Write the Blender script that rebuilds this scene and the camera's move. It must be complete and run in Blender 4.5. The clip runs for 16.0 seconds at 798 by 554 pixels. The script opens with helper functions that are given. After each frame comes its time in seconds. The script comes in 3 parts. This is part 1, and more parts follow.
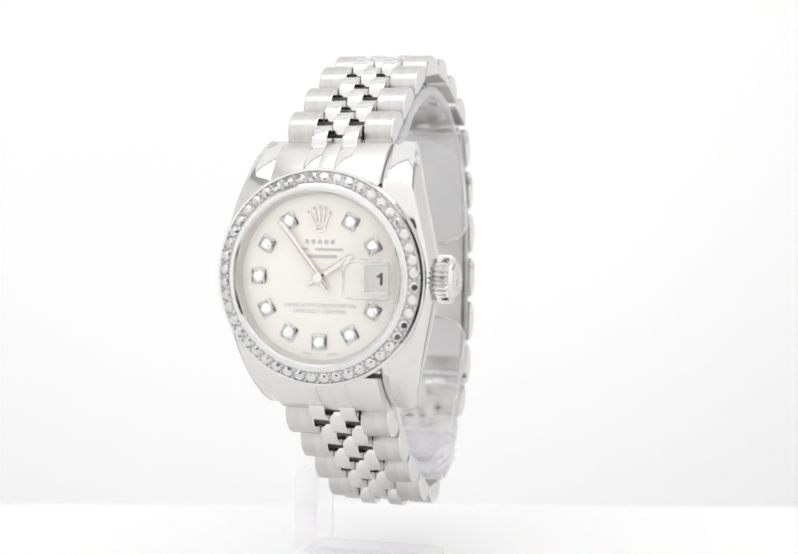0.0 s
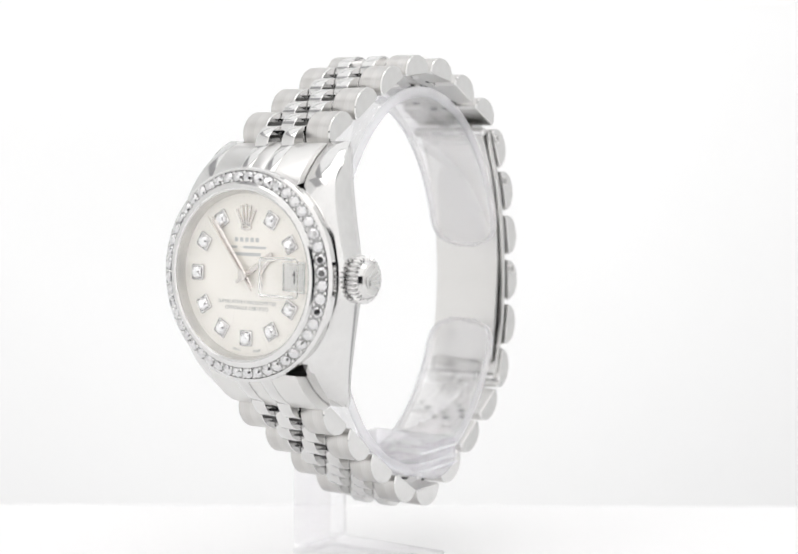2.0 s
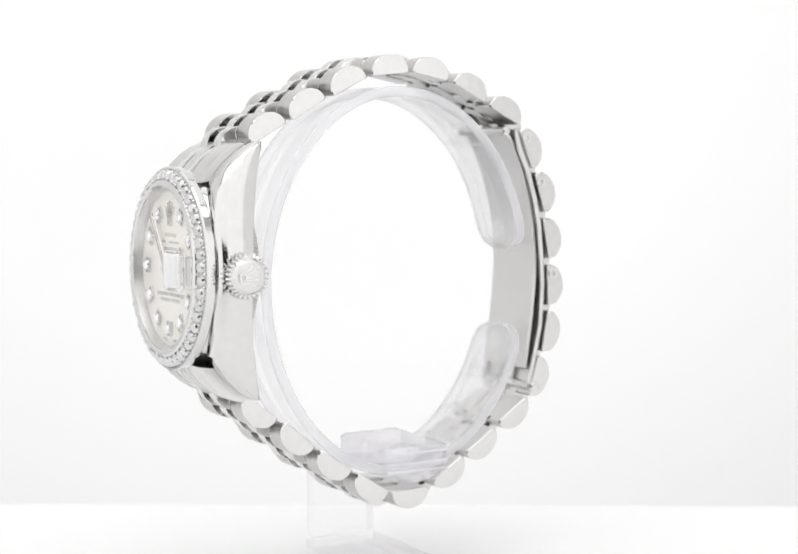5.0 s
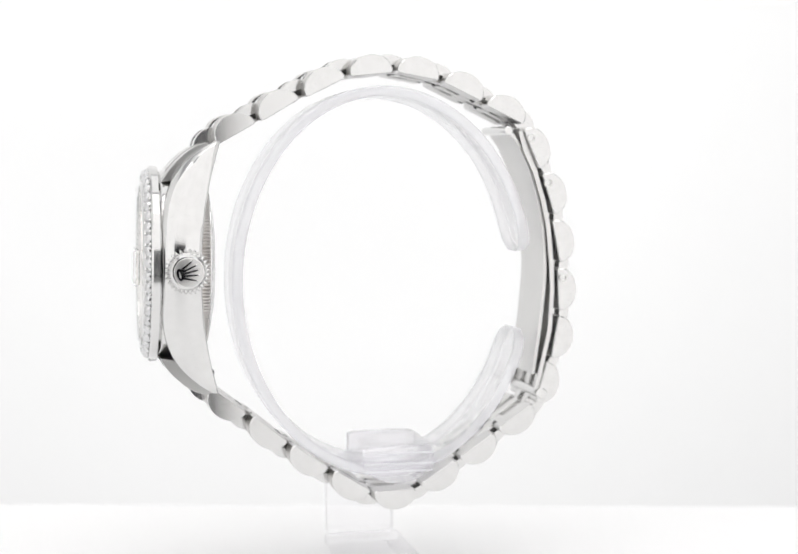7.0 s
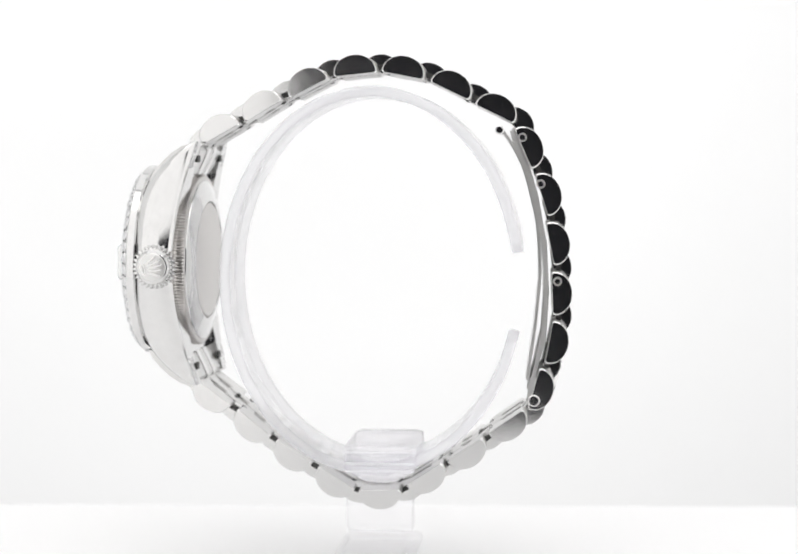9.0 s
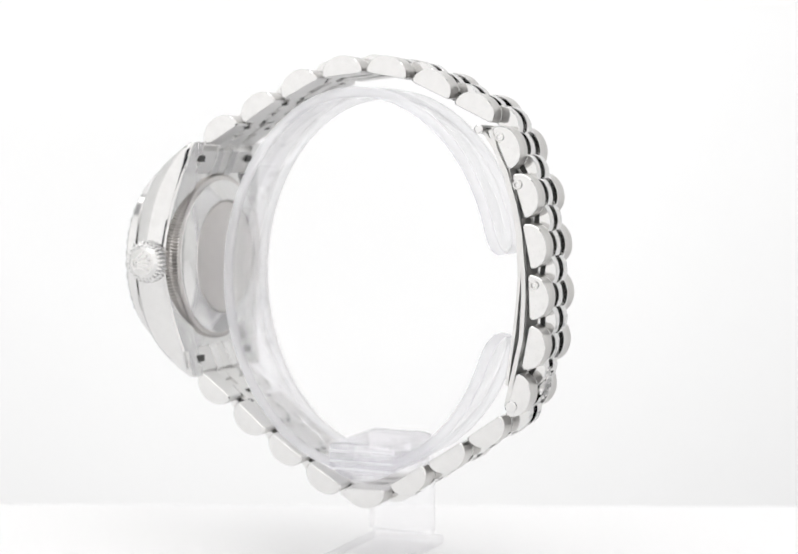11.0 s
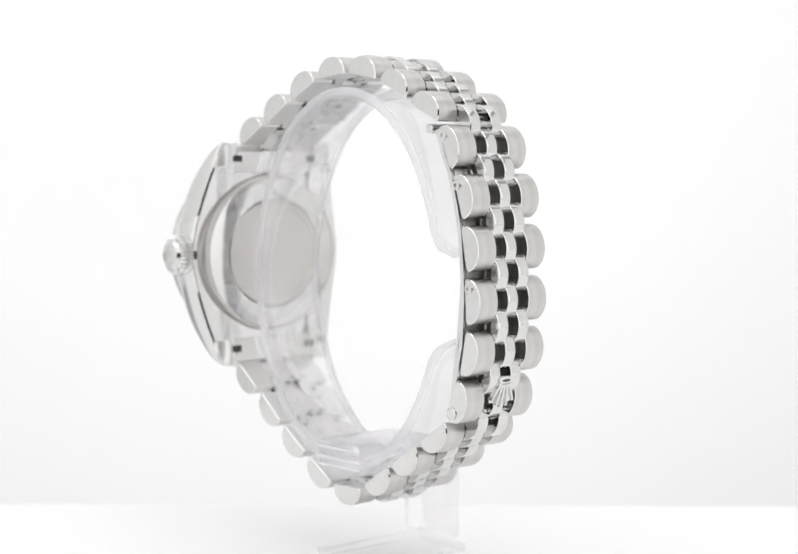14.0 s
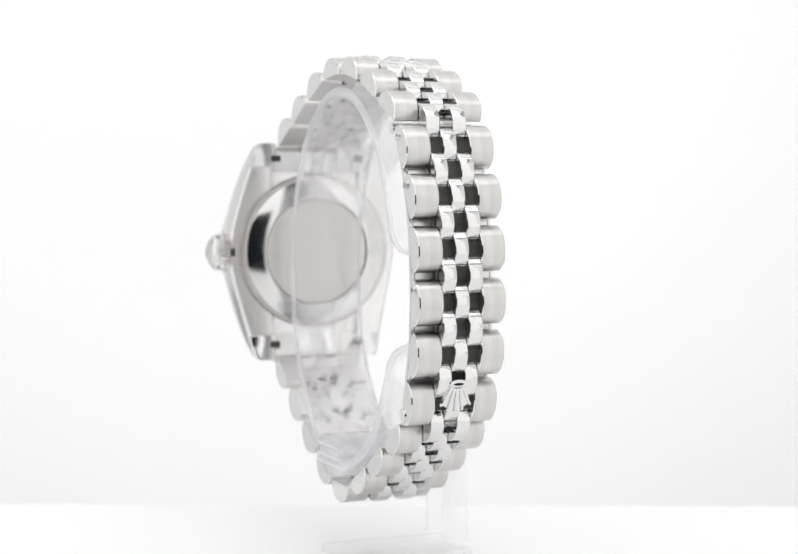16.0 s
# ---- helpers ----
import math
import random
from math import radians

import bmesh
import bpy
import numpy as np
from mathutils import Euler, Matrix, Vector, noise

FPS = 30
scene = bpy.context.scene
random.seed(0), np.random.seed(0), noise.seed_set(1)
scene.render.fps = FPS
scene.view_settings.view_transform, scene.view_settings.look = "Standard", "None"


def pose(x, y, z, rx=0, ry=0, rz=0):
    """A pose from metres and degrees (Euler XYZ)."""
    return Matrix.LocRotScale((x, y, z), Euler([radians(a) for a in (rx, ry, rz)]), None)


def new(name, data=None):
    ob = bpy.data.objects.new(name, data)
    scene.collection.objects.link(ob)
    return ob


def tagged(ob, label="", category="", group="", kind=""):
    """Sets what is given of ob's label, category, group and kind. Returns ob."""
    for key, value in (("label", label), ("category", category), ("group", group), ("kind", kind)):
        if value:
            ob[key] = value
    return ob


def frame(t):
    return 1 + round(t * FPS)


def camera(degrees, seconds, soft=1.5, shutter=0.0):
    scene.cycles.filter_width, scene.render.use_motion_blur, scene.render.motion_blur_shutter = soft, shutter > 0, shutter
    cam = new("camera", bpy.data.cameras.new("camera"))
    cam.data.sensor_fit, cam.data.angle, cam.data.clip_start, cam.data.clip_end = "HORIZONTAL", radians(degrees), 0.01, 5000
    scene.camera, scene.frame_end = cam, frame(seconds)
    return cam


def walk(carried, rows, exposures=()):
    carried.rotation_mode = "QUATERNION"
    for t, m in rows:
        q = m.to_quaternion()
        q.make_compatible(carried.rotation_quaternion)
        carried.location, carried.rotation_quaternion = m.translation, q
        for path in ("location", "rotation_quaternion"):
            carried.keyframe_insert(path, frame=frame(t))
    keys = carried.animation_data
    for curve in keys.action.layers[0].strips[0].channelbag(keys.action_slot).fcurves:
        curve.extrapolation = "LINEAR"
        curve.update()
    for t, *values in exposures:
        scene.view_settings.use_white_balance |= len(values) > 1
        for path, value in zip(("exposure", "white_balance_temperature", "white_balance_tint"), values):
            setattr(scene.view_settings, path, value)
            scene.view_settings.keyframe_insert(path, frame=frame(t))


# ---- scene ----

# camera: stands still in the front opening of a light tent, level with the watch
GROUND = 38.25          # height of the watch's origin over the table, mm
cam = camera(27.38, 16.0, soft=1.6)
cam.data.dof.use_dof, cam.data.dof.focus_distance, cam.data.dof.aperture_fstop = True, 0.203, 30.0   # macro lens, sharp on the near links
EYE = pose(0, -0.2229, (GROUND + 17.47) / 1000, 90 - 4.266, 0, -0.38) @ pose(0, 0, 0, 0, 0, 0.276)
walk(cam, [(0.0, EYE), (16.0, EYE)])

# dark room beyond the tent
world = bpy.data.worlds.new("world")
scene.world = world
world.use_nodes = True
world.node_tree.nodes["Background"].inputs[0].default_value = (0.5, 0.52, 0.6, 1)
world.node_tree.nodes["Background"].inputs[1].default_value = 0.01
scene.view_settings.exposure = 0.0
ROOF, REAR, SIDE, BACK, FRONT = 1.6, 0.75, 0.46, 0.615, 0.8     # glow of the unseen tent panels; BACK: glow put into the backdrop


# ---- materials ----
def material(name, color, rough=0.4, metal=0.0, **extra):
    m = bpy.data.materials.new(name)
    m.use_nodes = True
    b = m.node_tree.nodes["Principled BSDF"]
    b.inputs["Base Color"].default_value = (*color, 1)
    b.inputs["Roughness"].default_value = rough
    b.inputs["Metallic"].default_value = metal
    for key, value in extra.items():
        b.inputs[key.replace("_", " ")].default_value = value
    return m


def add_node(m, kind, **inputs):
    n = m.node_tree.nodes.new(kind)
    for key, value in inputs.items():
        n.inputs[key].default_value = value
    return n


def ramp(m, src, out, stops):
    r = m.node_tree.nodes.new("ShaderNodeValToRGB")
    while len(r.color_ramp.elements) < len(stops):
        r.color_ramp.elements.new(0.5)
    for e, (p, c) in zip(r.color_ramp.elements, stops):
        e.position, e.color = p, (*c, 1) if len(c) == 3 else c
    m.node_tree.links.new(src, r.inputs[0])
    m.node_tree.links.new(r.outputs[0], out)
    return r


def grained(m, stretch, scale, lo, hi, rlo, rhi, bump=0.0):
    """Streaks or mottling in object space: colour, roughness and fine relief."""
    t, b = m.node_tree, m.node_tree.nodes["Principled BSDF"]
    co = t.nodes.new("ShaderNodeTexCoord")
    mp = t.nodes.new("ShaderNodeMapping")
    mp.inputs["Scale"].default_value = stretch
    t.links.new(co.outputs["Object"], mp.inputs[0])
    fine = add_node(m, "ShaderNodeTexNoise", Scale=scale, Detail=4.0)
    t.links.new(mp.outputs[0], fine.inputs["Vector"])
    wide = add_node(m, "ShaderNodeTexNoise", Scale=scale * 0.15, Detail=2.0)
    t.links.new(mp.outputs[0], wide.inputs["Vector"])
    mix = t.nodes.new("ShaderNodeMath")
    mix.operation = "MULTIPLY_ADD"
    mix.inputs[1].default_value = 0.5
    half = t.nodes.new("ShaderNodeMath")
    half.operation = "MULTIPLY"
    half.inputs[1].default_value = 0.5
    t.links.new(wide.outputs[0], half.inputs[0])
    t.links.new(fine.outputs[0], mix.inputs[0])
    t.links.new(half.outputs[0], mix.inputs[2])
    ramp(m, mix.outputs[0], b.inputs["Base Color"], [(0.35, lo), (0.65, hi)])
    ramp(m, mix.outputs[0], b.inputs["Roughness"], [(0.3, (rlo,) * 3), (0.7, (rhi,) * 3)])
    if bump:
        bp = add_node(m, "ShaderNodeBump", Strength=bump, Distance=0.00005)
        t.links.new(fine.outputs[0], bp.inputs["Height"])
        t.links.new(bp.outputs[0], b.inputs["Normal"])
    return m


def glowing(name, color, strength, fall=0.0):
    """Fabric that glows in place of lamplight; fall: how much the glow fades outward, as light would."""
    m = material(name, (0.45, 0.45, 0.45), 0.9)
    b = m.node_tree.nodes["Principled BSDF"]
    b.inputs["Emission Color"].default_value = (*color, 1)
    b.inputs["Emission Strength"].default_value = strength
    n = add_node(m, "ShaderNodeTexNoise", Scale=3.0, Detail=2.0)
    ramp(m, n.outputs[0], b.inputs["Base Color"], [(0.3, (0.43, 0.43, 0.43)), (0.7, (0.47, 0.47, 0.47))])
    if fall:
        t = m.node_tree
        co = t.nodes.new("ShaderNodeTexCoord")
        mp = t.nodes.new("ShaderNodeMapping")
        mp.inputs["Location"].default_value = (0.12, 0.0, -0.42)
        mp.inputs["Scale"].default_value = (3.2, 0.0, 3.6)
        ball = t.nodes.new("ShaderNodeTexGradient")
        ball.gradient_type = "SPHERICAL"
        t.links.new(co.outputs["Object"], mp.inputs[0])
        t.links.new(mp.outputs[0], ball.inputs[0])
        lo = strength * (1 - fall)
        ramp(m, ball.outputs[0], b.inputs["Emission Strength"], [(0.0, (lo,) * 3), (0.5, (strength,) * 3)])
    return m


polished = grained(material("polished_steel", (0.75, 0.75, 0.74), 0.06, 1.0), (1, 1, 1), 900, (0.70, 0.697, 0.692), (0.745, 0.742, 0.738), 0.07, 0.14)
brushed = grained(material("brushed_steel", (0.7, 0.69, 0.67), 0.3, 1.0), (40, 5200, 40), 1.0, (0.57, 0.56, 0.546), (0.69, 0.68, 0.668), 0.26, 0.38, 0.05)
lines = brushed.node_tree.nodes.new("ShaderNodeTangent")
lines.direction_type, lines.axis = "RADIAL", "Y"
steel = brushed.node_tree.nodes["Principled BSDF"]
steel.inputs["Anisotropic"].default_value = 0.75
steel.inputs["Anisotropic Rotation"].default_value = 0.25
brushed.node_tree.links.new(lines.outputs[0], steel.inputs["Tangent"])
satin = grained(material("satin_steel", (0.7, 0.69, 0.68), 0.35, 1.0), (200, 200, 200), 1.0, (0.72, 0.715, 0.705), (0.76, 0.755, 0.745), 0.3, 0.4)
# near-black colour paints the shade in gaps, slots and holes; the metal is plain steel
gap_shade_steel = grained(material("painted_gap_shade", (0.06, 0.06, 0.06), 0.45, 0.6), (400, 400, 400), 3.0, (0.04, 0.04, 0.04), (0.09, 0.09, 0.085), 0.4, 0.6)
# toned below the polished steel to paint shade between the bezel stones
channel_steel = grained(material("shade_toned_setting_steel", (0.4, 0.4, 0.4), 0.35, 1.0), (400, 400, 400), 3.0, (0.58, 0.58, 0.58), (0.7, 0.7, 0.69), 0.25, 0.4)
back_steel = grained(material("circular_brushed_steel", (0.6, 0.58, 0.57), 0.3, 1.0), (90, 90, 90), 3.0, (0.585, 0.565, 0.55), (0.64, 0.622, 0.607), 0.26, 0.36)
dial_mat = grained(material("silvered_dial", (0.86, 0.84, 0.79), 0.45, 0.2), (60, 60, 60), 2.0, (0.965, 0.935, 0.875), (0.985, 0.965, 0.92), 0.3, 0.42)
print_grey = material("grey_print", (0.50, 0.51, 0.50), 0.6)
print_dark = material("dark_print", (0.03, 0.03, 0.03), 0.6)
white_disc = material("white_date_disc", (0.82, 0.82, 0.80), 0.5)
rose_steel = material("polished_hand_metal", (0.78, 0.745, 0.72), 0.16, 1.0)
gem = material("cut_diamond", (0.97, 0.97, 0.98), 0.0, 0.58, IOR=2.4, Transmission_Weight=1.0)
marker_gem = material("marker_diamond", (0.95, 0.95, 0.96), 0.03, 0.7, IOR=2.4)
bar_grey = material("pale_grey_print", (0.62, 0.63, 0.62), 0.6)


def clear(name, tint, ior, rough, milk=0.0):
    """Clear plastic or crystal seen through without bending: gloss by the angle, and a little milk."""
    m = bpy.data.materials.new(name)
    m.use_nodes = True
    t = m.node_tree
    t.nodes.remove(t.nodes["Principled BSDF"])
    see = t.nodes.new("ShaderNodeBsdfTransparent")
    see.inputs[0].default_value = (*tint, 1)
    shine = t.nodes.new("ShaderNodeBsdfGlossy")
    shine.inputs["Roughness"].default_value = rough
    fog = t.nodes.new("ShaderNodeBsdfDiffuse")
    fog.inputs[0].default_value = (0.93, 0.93, 0.95, 1)
    facing = add_node(m, "ShaderNodeLayerWeight", Blend=0.5)
    fresnel = t.nodes.new("ShaderNodeMath")
    fresnel.operation = "POWER"
    fresnel.inputs[1].default_value = 4.0
    t.links.new(facing.outputs["Facing"], fresnel.inputs[0])
    gain = t.nodes.new("ShaderNodeMath")
    gain.operation = "MULTIPLY_ADD"
    gain.inputs[1].default_value = ior - 1.0
    gain.inputs[2].default_value = 0.02
    t.links.new(fresnel.outputs[0], gain.inputs[0])
    speck = add_node(m, "ShaderNodeTexNoise", Scale=300.0, Detail=3.0)
    haze = ramp(m, speck.outputs[0], fog.inputs["Roughness"], [(0.3, (0.2,) * 3), (0.7, (0.6,) * 3)])
    body = t.nodes.new("ShaderNodeMixShader")
    body.inputs[0].default_value = milk
    t.links.new(see.outputs[0], body.inputs[1])
    t.links.new(fog.outputs[0], body.inputs[2])
    top = t.nodes.new("ShaderNodeMixShader")
    t.links.new(gain.outputs[0], top.inputs[0])
    t.links.new(body.outputs[0], top.inputs[1])
    t.links.new(shine.outputs[0], top.inputs[2])
    t.links.new(top.outputs[0], t.nodes["Material Output"].inputs[0])
    return m


lens_mat = material("magnifier_glass", (1, 1, 1), 0.0, 0.0, IOR=1.25, Transmission_Weight=1.0)
glass = clear("watch_crystal", (1, 1, 1), 1.25, 0.0)


def moulded(name, tint, bend, milk, rough=0.02):
    """Moulded acrylic: refracting body, with straight sight and a painted haze mixed in to brighten it."""
    m = material(name, tint, rough, 0.0, IOR=1.45, Transmission_Weight=1.0)
    t = m.node_tree
    see = t.nodes.new("ShaderNodeBsdfTransparent")
    see.inputs[0].default_value = (*tint, 1)
    fog = t.nodes.new("ShaderNodeBsdfTranslucent")
    fog.inputs[0].default_value = (0.965, 0.96, 0.99, 1)
    skin = t.nodes.new("ShaderNodeBsdfDiffuse")
    skin.inputs[0].default_value = (0.965, 0.96, 0.99, 1)
    haze = t.nodes.new("ShaderNodeMixShader")
    t.links.new(fog.outputs[0], haze.inputs[1])
    t.links.new(skin.outputs[0], haze.inputs[2])
    body = t.nodes.new("ShaderNodeMixShader")
    body.inputs[0].default_value = bend
    t.links.new(see.outputs[0], body.inputs[1])
    t.links.new(t.nodes["Principled BSDF"].outputs[0], body.inputs[2])
    top = t.nodes.new("ShaderNodeMixShader")
    top.inputs[0].default_value = milk
    t.links.new(body.outputs[0], top.inputs[1])
    t.links.new(haze.outputs[0], top.inputs[2])
    t.links.new(top.outputs[0], t.nodes["Material Output"].inputs[0])
    return m


acrylic = moulded("clear_acrylic", (0.998, 0.997, 1.0), 0.18, 0.05)
# the block's milk lightens it where refraction alone turns grey
block_mat = moulded("clear_acrylic_block", (0.992, 0.989, 1.0), 0.5, 0.12)
cuff_mat = moulded("clear_acrylic_cuff", (0.996, 0.996, 1.0), 0.3, 0.012, 0.02)
# milk whitens the cuff's edge, painting the bright line of light it catches
rim_mat = moulded("acrylic_edge_painted_bright", (0.99, 0.99, 1.0), 0.35, 0.34, 0.06)
frosted = clear("clear_acrylic_milky_ridge", (0.99, 0.99, 1.0), 1.3, 0.3, 0.45)
table_mat = grained(material("white_table_laminate", (0.84, 0.84, 0.84), 0.35), (1, 1, 1), 14.0, (0.915, 0.915, 0.92), (0.94, 0.94, 0.942), 0.3, 0.4)
# the backdrop's light is its own glow, painted to fade outward from the middle
backdrop_mat = glowing("backdrop_with_painted_light", (1.0, 1.0, 1.0), BACK, 0.2)
# glow added to unseen tent fabric, in place of lamps outside it
roof_mat = glowing("unseen_roof_glow", (1.0, 0.985, 0.978), ROOF)
rear_mat = glowing("dimmer_unseen_rear_roof_glow", (1.0, 1.0, 1.0), REAR)
side_mat = glowing("unseen_side_glow", (1.0, 1.0, 0.99), SIDE)
front_mat = glowing("unseen_front_glow", (1.0, 0.985, 0.975), FRONT)
fabric_mat = material("unlit_tent_fabric", (0.5, 0.5, 0.51), 0.9)
room_mat = grained(material("dark_room_wall", (0.02, 0.02, 0.024), 0.8), (1, 1, 1), 5.0, (0.012, 0.012, 0.016), (0.02, 0.02, 0.026), 0.7, 0.9)


# ---- mesh helpers (all sizes in millimetres) ----
def part(name, bm, mat, parent=None, label="", m=None, sharp=28):
    """Links a bmesh, drawn in mm, as one mesh object under parent at the pose m (mm)."""
    me = bpy.data.meshes.new(name)
    bmesh.ops.recalc_face_normals(bm, faces=bm.faces)
    bmesh.ops.scale(bm, vec=(0.001,) * 3, verts=bm.verts)
    bm.to_mesh(me)
    bm.free()
    for x in mat if isinstance(mat, (list, tuple)) else (mat,):
        me.materials.append(x)
    me.polygons.foreach_set("use_smooth", [True] * len(me.polygons))
    me.set_sharp_from_angle(angle=radians(sharp))
    return hang(new(name, me), parent, label, m)


def hang(ob, parent=None, label="", m=None):
    if parent:
        ob.parent = parent
    if m is not None:
        m = m.copy()
        m.translation = m.translation * 0.001
        ob.matrix_basis = m
    return tagged(ob, label) if label else ob


def again(ob, parent, m=None):
    """Another object on the same mesh."""
    return hang(new(ob.name.split(".")[0], ob.data), parent, "", m)


def rings(bm, loops, closed=True, caps=True, mats=None):
    """Skins a list of vertex loops."""
    vs = [[bm.verts.new(p) for p in loop] for loop in loops]
    n = len(loops[0])
    for i in range(len(vs) - 1):
        for j in range(n if closed else n - 1):
            f = bm.faces.new((vs[i][j], vs[i][(j + 1) % n], vs[i + 1][(j + 1) % n], vs[i + 1][j]))
            if mats:
                f.material_index = mats[i]
    if caps:
        for k, loop in ((0, vs[0][::-1]), (-1, vs[-1])):
            f = bm.faces.new(loop)
            if mats:
                f.material_index = mats[k]
    return bm


def lathe(profile, n=72, bm=None, wave=None):
    """Turns (radius, height) pairs round z; wave: (teeth, depth, first, last) flutes those rows."""
    bm = bm or bmesh.new()
    loops = []
    for k, (r, z) in enumerate(profile):
        loop = []
        for j in range(n):
            a = 2 * math.pi * j / n
            rr = r
            if wave and wave[2] <= k <= wave[3]:
                rr = r - wave[1] * (0.5 + 0.5 * math.cos(wave[0] * a))
            loop.append((rr * math.cos(a), rr * math.sin(a), z))
        loops.append(loop)
    return rings(bm, loops)


def tube(outer, n=96, bm=None):
    """Turns a closed (radius, height) outline into a ring."""
    bm = bm or bmesh.new()
    vs = [[bm.verts.new((r * math.cos(2 * math.pi * j / n), r * math.sin(2 * math.pi * j / n), z)) for j in range(n)] for r, z in outer]
    for i in range(len(vs)):
        a, b = vs[i], vs[(i + 1) % len(vs)]
        for j in range(n):
            bm.faces.new((a[j], a[(j + 1) % n], b[(j + 1) % n], b[j]))
    return bm


def slab(x0, x1, y0, y1, z0, z1, bevel=0.0, segments=2, bm=None):
    bm = bm or bmesh.new()
    vs = bmesh.ops.create_cube(bm, size=1.0)["verts"]
    for v in vs:
        v.co = ((x0, x1)[v.co.x > 0], (y0, y1)[v.co.y > 0], (z0, z1)[v.co.z > 0])
    if bevel:
        bmesh.ops.bevel(bm, geom=list({e for v in vs for e in v.link_edges}), offset=bevel, segments=segments, affect="EDGES", profile=0.5)
    return bm


def prism(outline, y0, y1, chamfer=0.12, mats=None):
    """An (x, z) outline drawn out along y, with chamfered ends."""
    cx = sum(p[0] for p in outline) / len(outline)
    cz = sum(p[1] for p in outline) / len(outline)
    reach = max(math.hypot(p[0] - cx, p[1] - cz) for p in outline)
    k = 1 - chamfer / reach * 1.5
    small = [(cx + (x - cx) * k, cz + (z - cz) * k) for x, z in outline]
    loops = [[(x, y, z) for x, z in o] for o, y in ((small, y0), (outline, y0 + chamfer), (outline, y1 - chamfer), (small, y1))]
    return rings(bmesh.new(), loops, mats=mats)


def bulge(length, height, n=24, foot=0.25):
    """The D-shaped section of a link: a flat inner face and a domed outer one."""
    out = [(-length / 2 + 0.25, 0.0)]
    for i in range(n + 1):
        a = math.pi * i / n
        out.append((-length / 2 * math.cos(a) * (1 - 0.02 * math.sin(a)), foot + (height - foot) * math.sin(a) ** 0.88))
    out.append((length / 2 - 0.25, 0.0))
    return out


def lettering(text, size, mat, parent, m, name="lettering", spread=1.0):
    c = bpy.data.curves.new("lettering", "FONT")
    c.body, c.size, c.align_x, c.align_y, c.extrude, c.space_character = text, size * 0.001, "CENTER", "CENTER", 0.00001, spread
    tmp = new("lettering_curve", c)
    bpy.context.view_layer.update()
    me = bpy.data.meshes.new_from_object(tmp.evaluated_get(bpy.context.evaluated_depsgraph_get()))
    bpy.data.objects.remove(tmp)
    me.materials.clear()
    me.materials.append(mat)
    return hang(new(name, me), parent, "", m)


# ---- the setting: table, and an unseen light tent inferred from reflections ----
def setting():
    def wall(name, x0, x1, y0, y1, z0, z1, mat, label, category):
        return tagged(part(name, slab(x0, x1, y0, y1, z0, z1), mat), label, category, kind="structure")

    tagged(part("floor", slab(-480, 480, -155, 60, -60, 0, 28.0, 12), table_mat), "smooth white laminate table top under the display stand", "table top", kind="structure")
    wall("ground", -520, 520, -700, 460, -130, -120, fabric_mat, "pale fabric floor of the light tent below the table", "floor")
    wall("backdrop", -500, 500, 420, 430, -120, 560, backdrop_mat, "plain white backdrop behind the watch, its light painted as a glow", "backdrop")
    wall("wall_west", -510, -500, -248, 430, -120, 560, side_mat, "glowing white side of the unseen light tent", "wall")
    wall("wall_east", 500, 510, -248, 430, -120, 560, side_mat, "glowing white side of the unseen light tent", "wall")
    wall("ceiling", -510, 510, -248, 430, 560, 570, fabric_mat, "pale fabric roof of the light tent", "ceiling")
    # unseen panels, added for the bands reflected in the links and the table's brightness
    tagged(part("ceiling_light_panel", slab(-360, 360, -232, 10, 540, 552, 3), roof_mat), "large glowing white panel added under the unseen tent roof", "light panel", kind="structure")
    tagged(part("ceiling_light_panel", slab(-360, 360, 40, 380, 540, 552, 3), rear_mat), "dimmer glowing white panel added under the unseen tent roof", "light panel", kind="structure")
    # unseen front curtain; the camera looks through its slot, sized so link ends reflect black
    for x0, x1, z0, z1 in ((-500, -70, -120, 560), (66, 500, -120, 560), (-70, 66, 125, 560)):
        wall("wall_south", x0, x1, -248, -240, z0, z1, front_mat, "glowing white front curtain of the unseen light tent with a dark slot", "wall")
    wall("wall_room", -800, 800, -760, -750, -130, 700, room_mat, "dark wall of the room behind the camera", "wall")


# ---- the watch ----
FACE = Matrix(((0, 0, -1, -33.9), (-1, 0, 0, -0.15), (0, 1, 0, 0.2), (0, 0, 0, 1)))
FACE = FACE @ Matrix.Rotation(radians(-0.5), 4, "Y") @ Matrix.Rotation(radians(-1.1), 4, "X") @ Matrix.Scale(1.022, 4)
MIDDLE = Matrix.Translation((1.6, -1.43, 3.25)) @ Matrix.Rotation(radians(-0.6), 4, "Y")      # the bracelet's middle plane
BAND = MIDDLE @ Matrix.Translation((-30, 0, 0)) @ Matrix.Rotation(radians(1.55), 4, "Z") @ Matrix.Translation((30, 0, 0))   # turned a little askew to fit its outlines in the camera's view


def face(x=0.0, y=0.0, z=0.0, turn=0.0):
    """A place on the dial: right, up, out (mm), turned clockwise by degrees."""
    return MIDDLE @ FACE @ Matrix.Translation((x, y, z)) @ Matrix.Rotation(-radians(turn), 4, "Z")


def clock(angle, r, z=0.0, extra=0.0):
    a = radians(angle)
    return face(r * math.sin(a), r * math.cos(a), z, angle + extra)


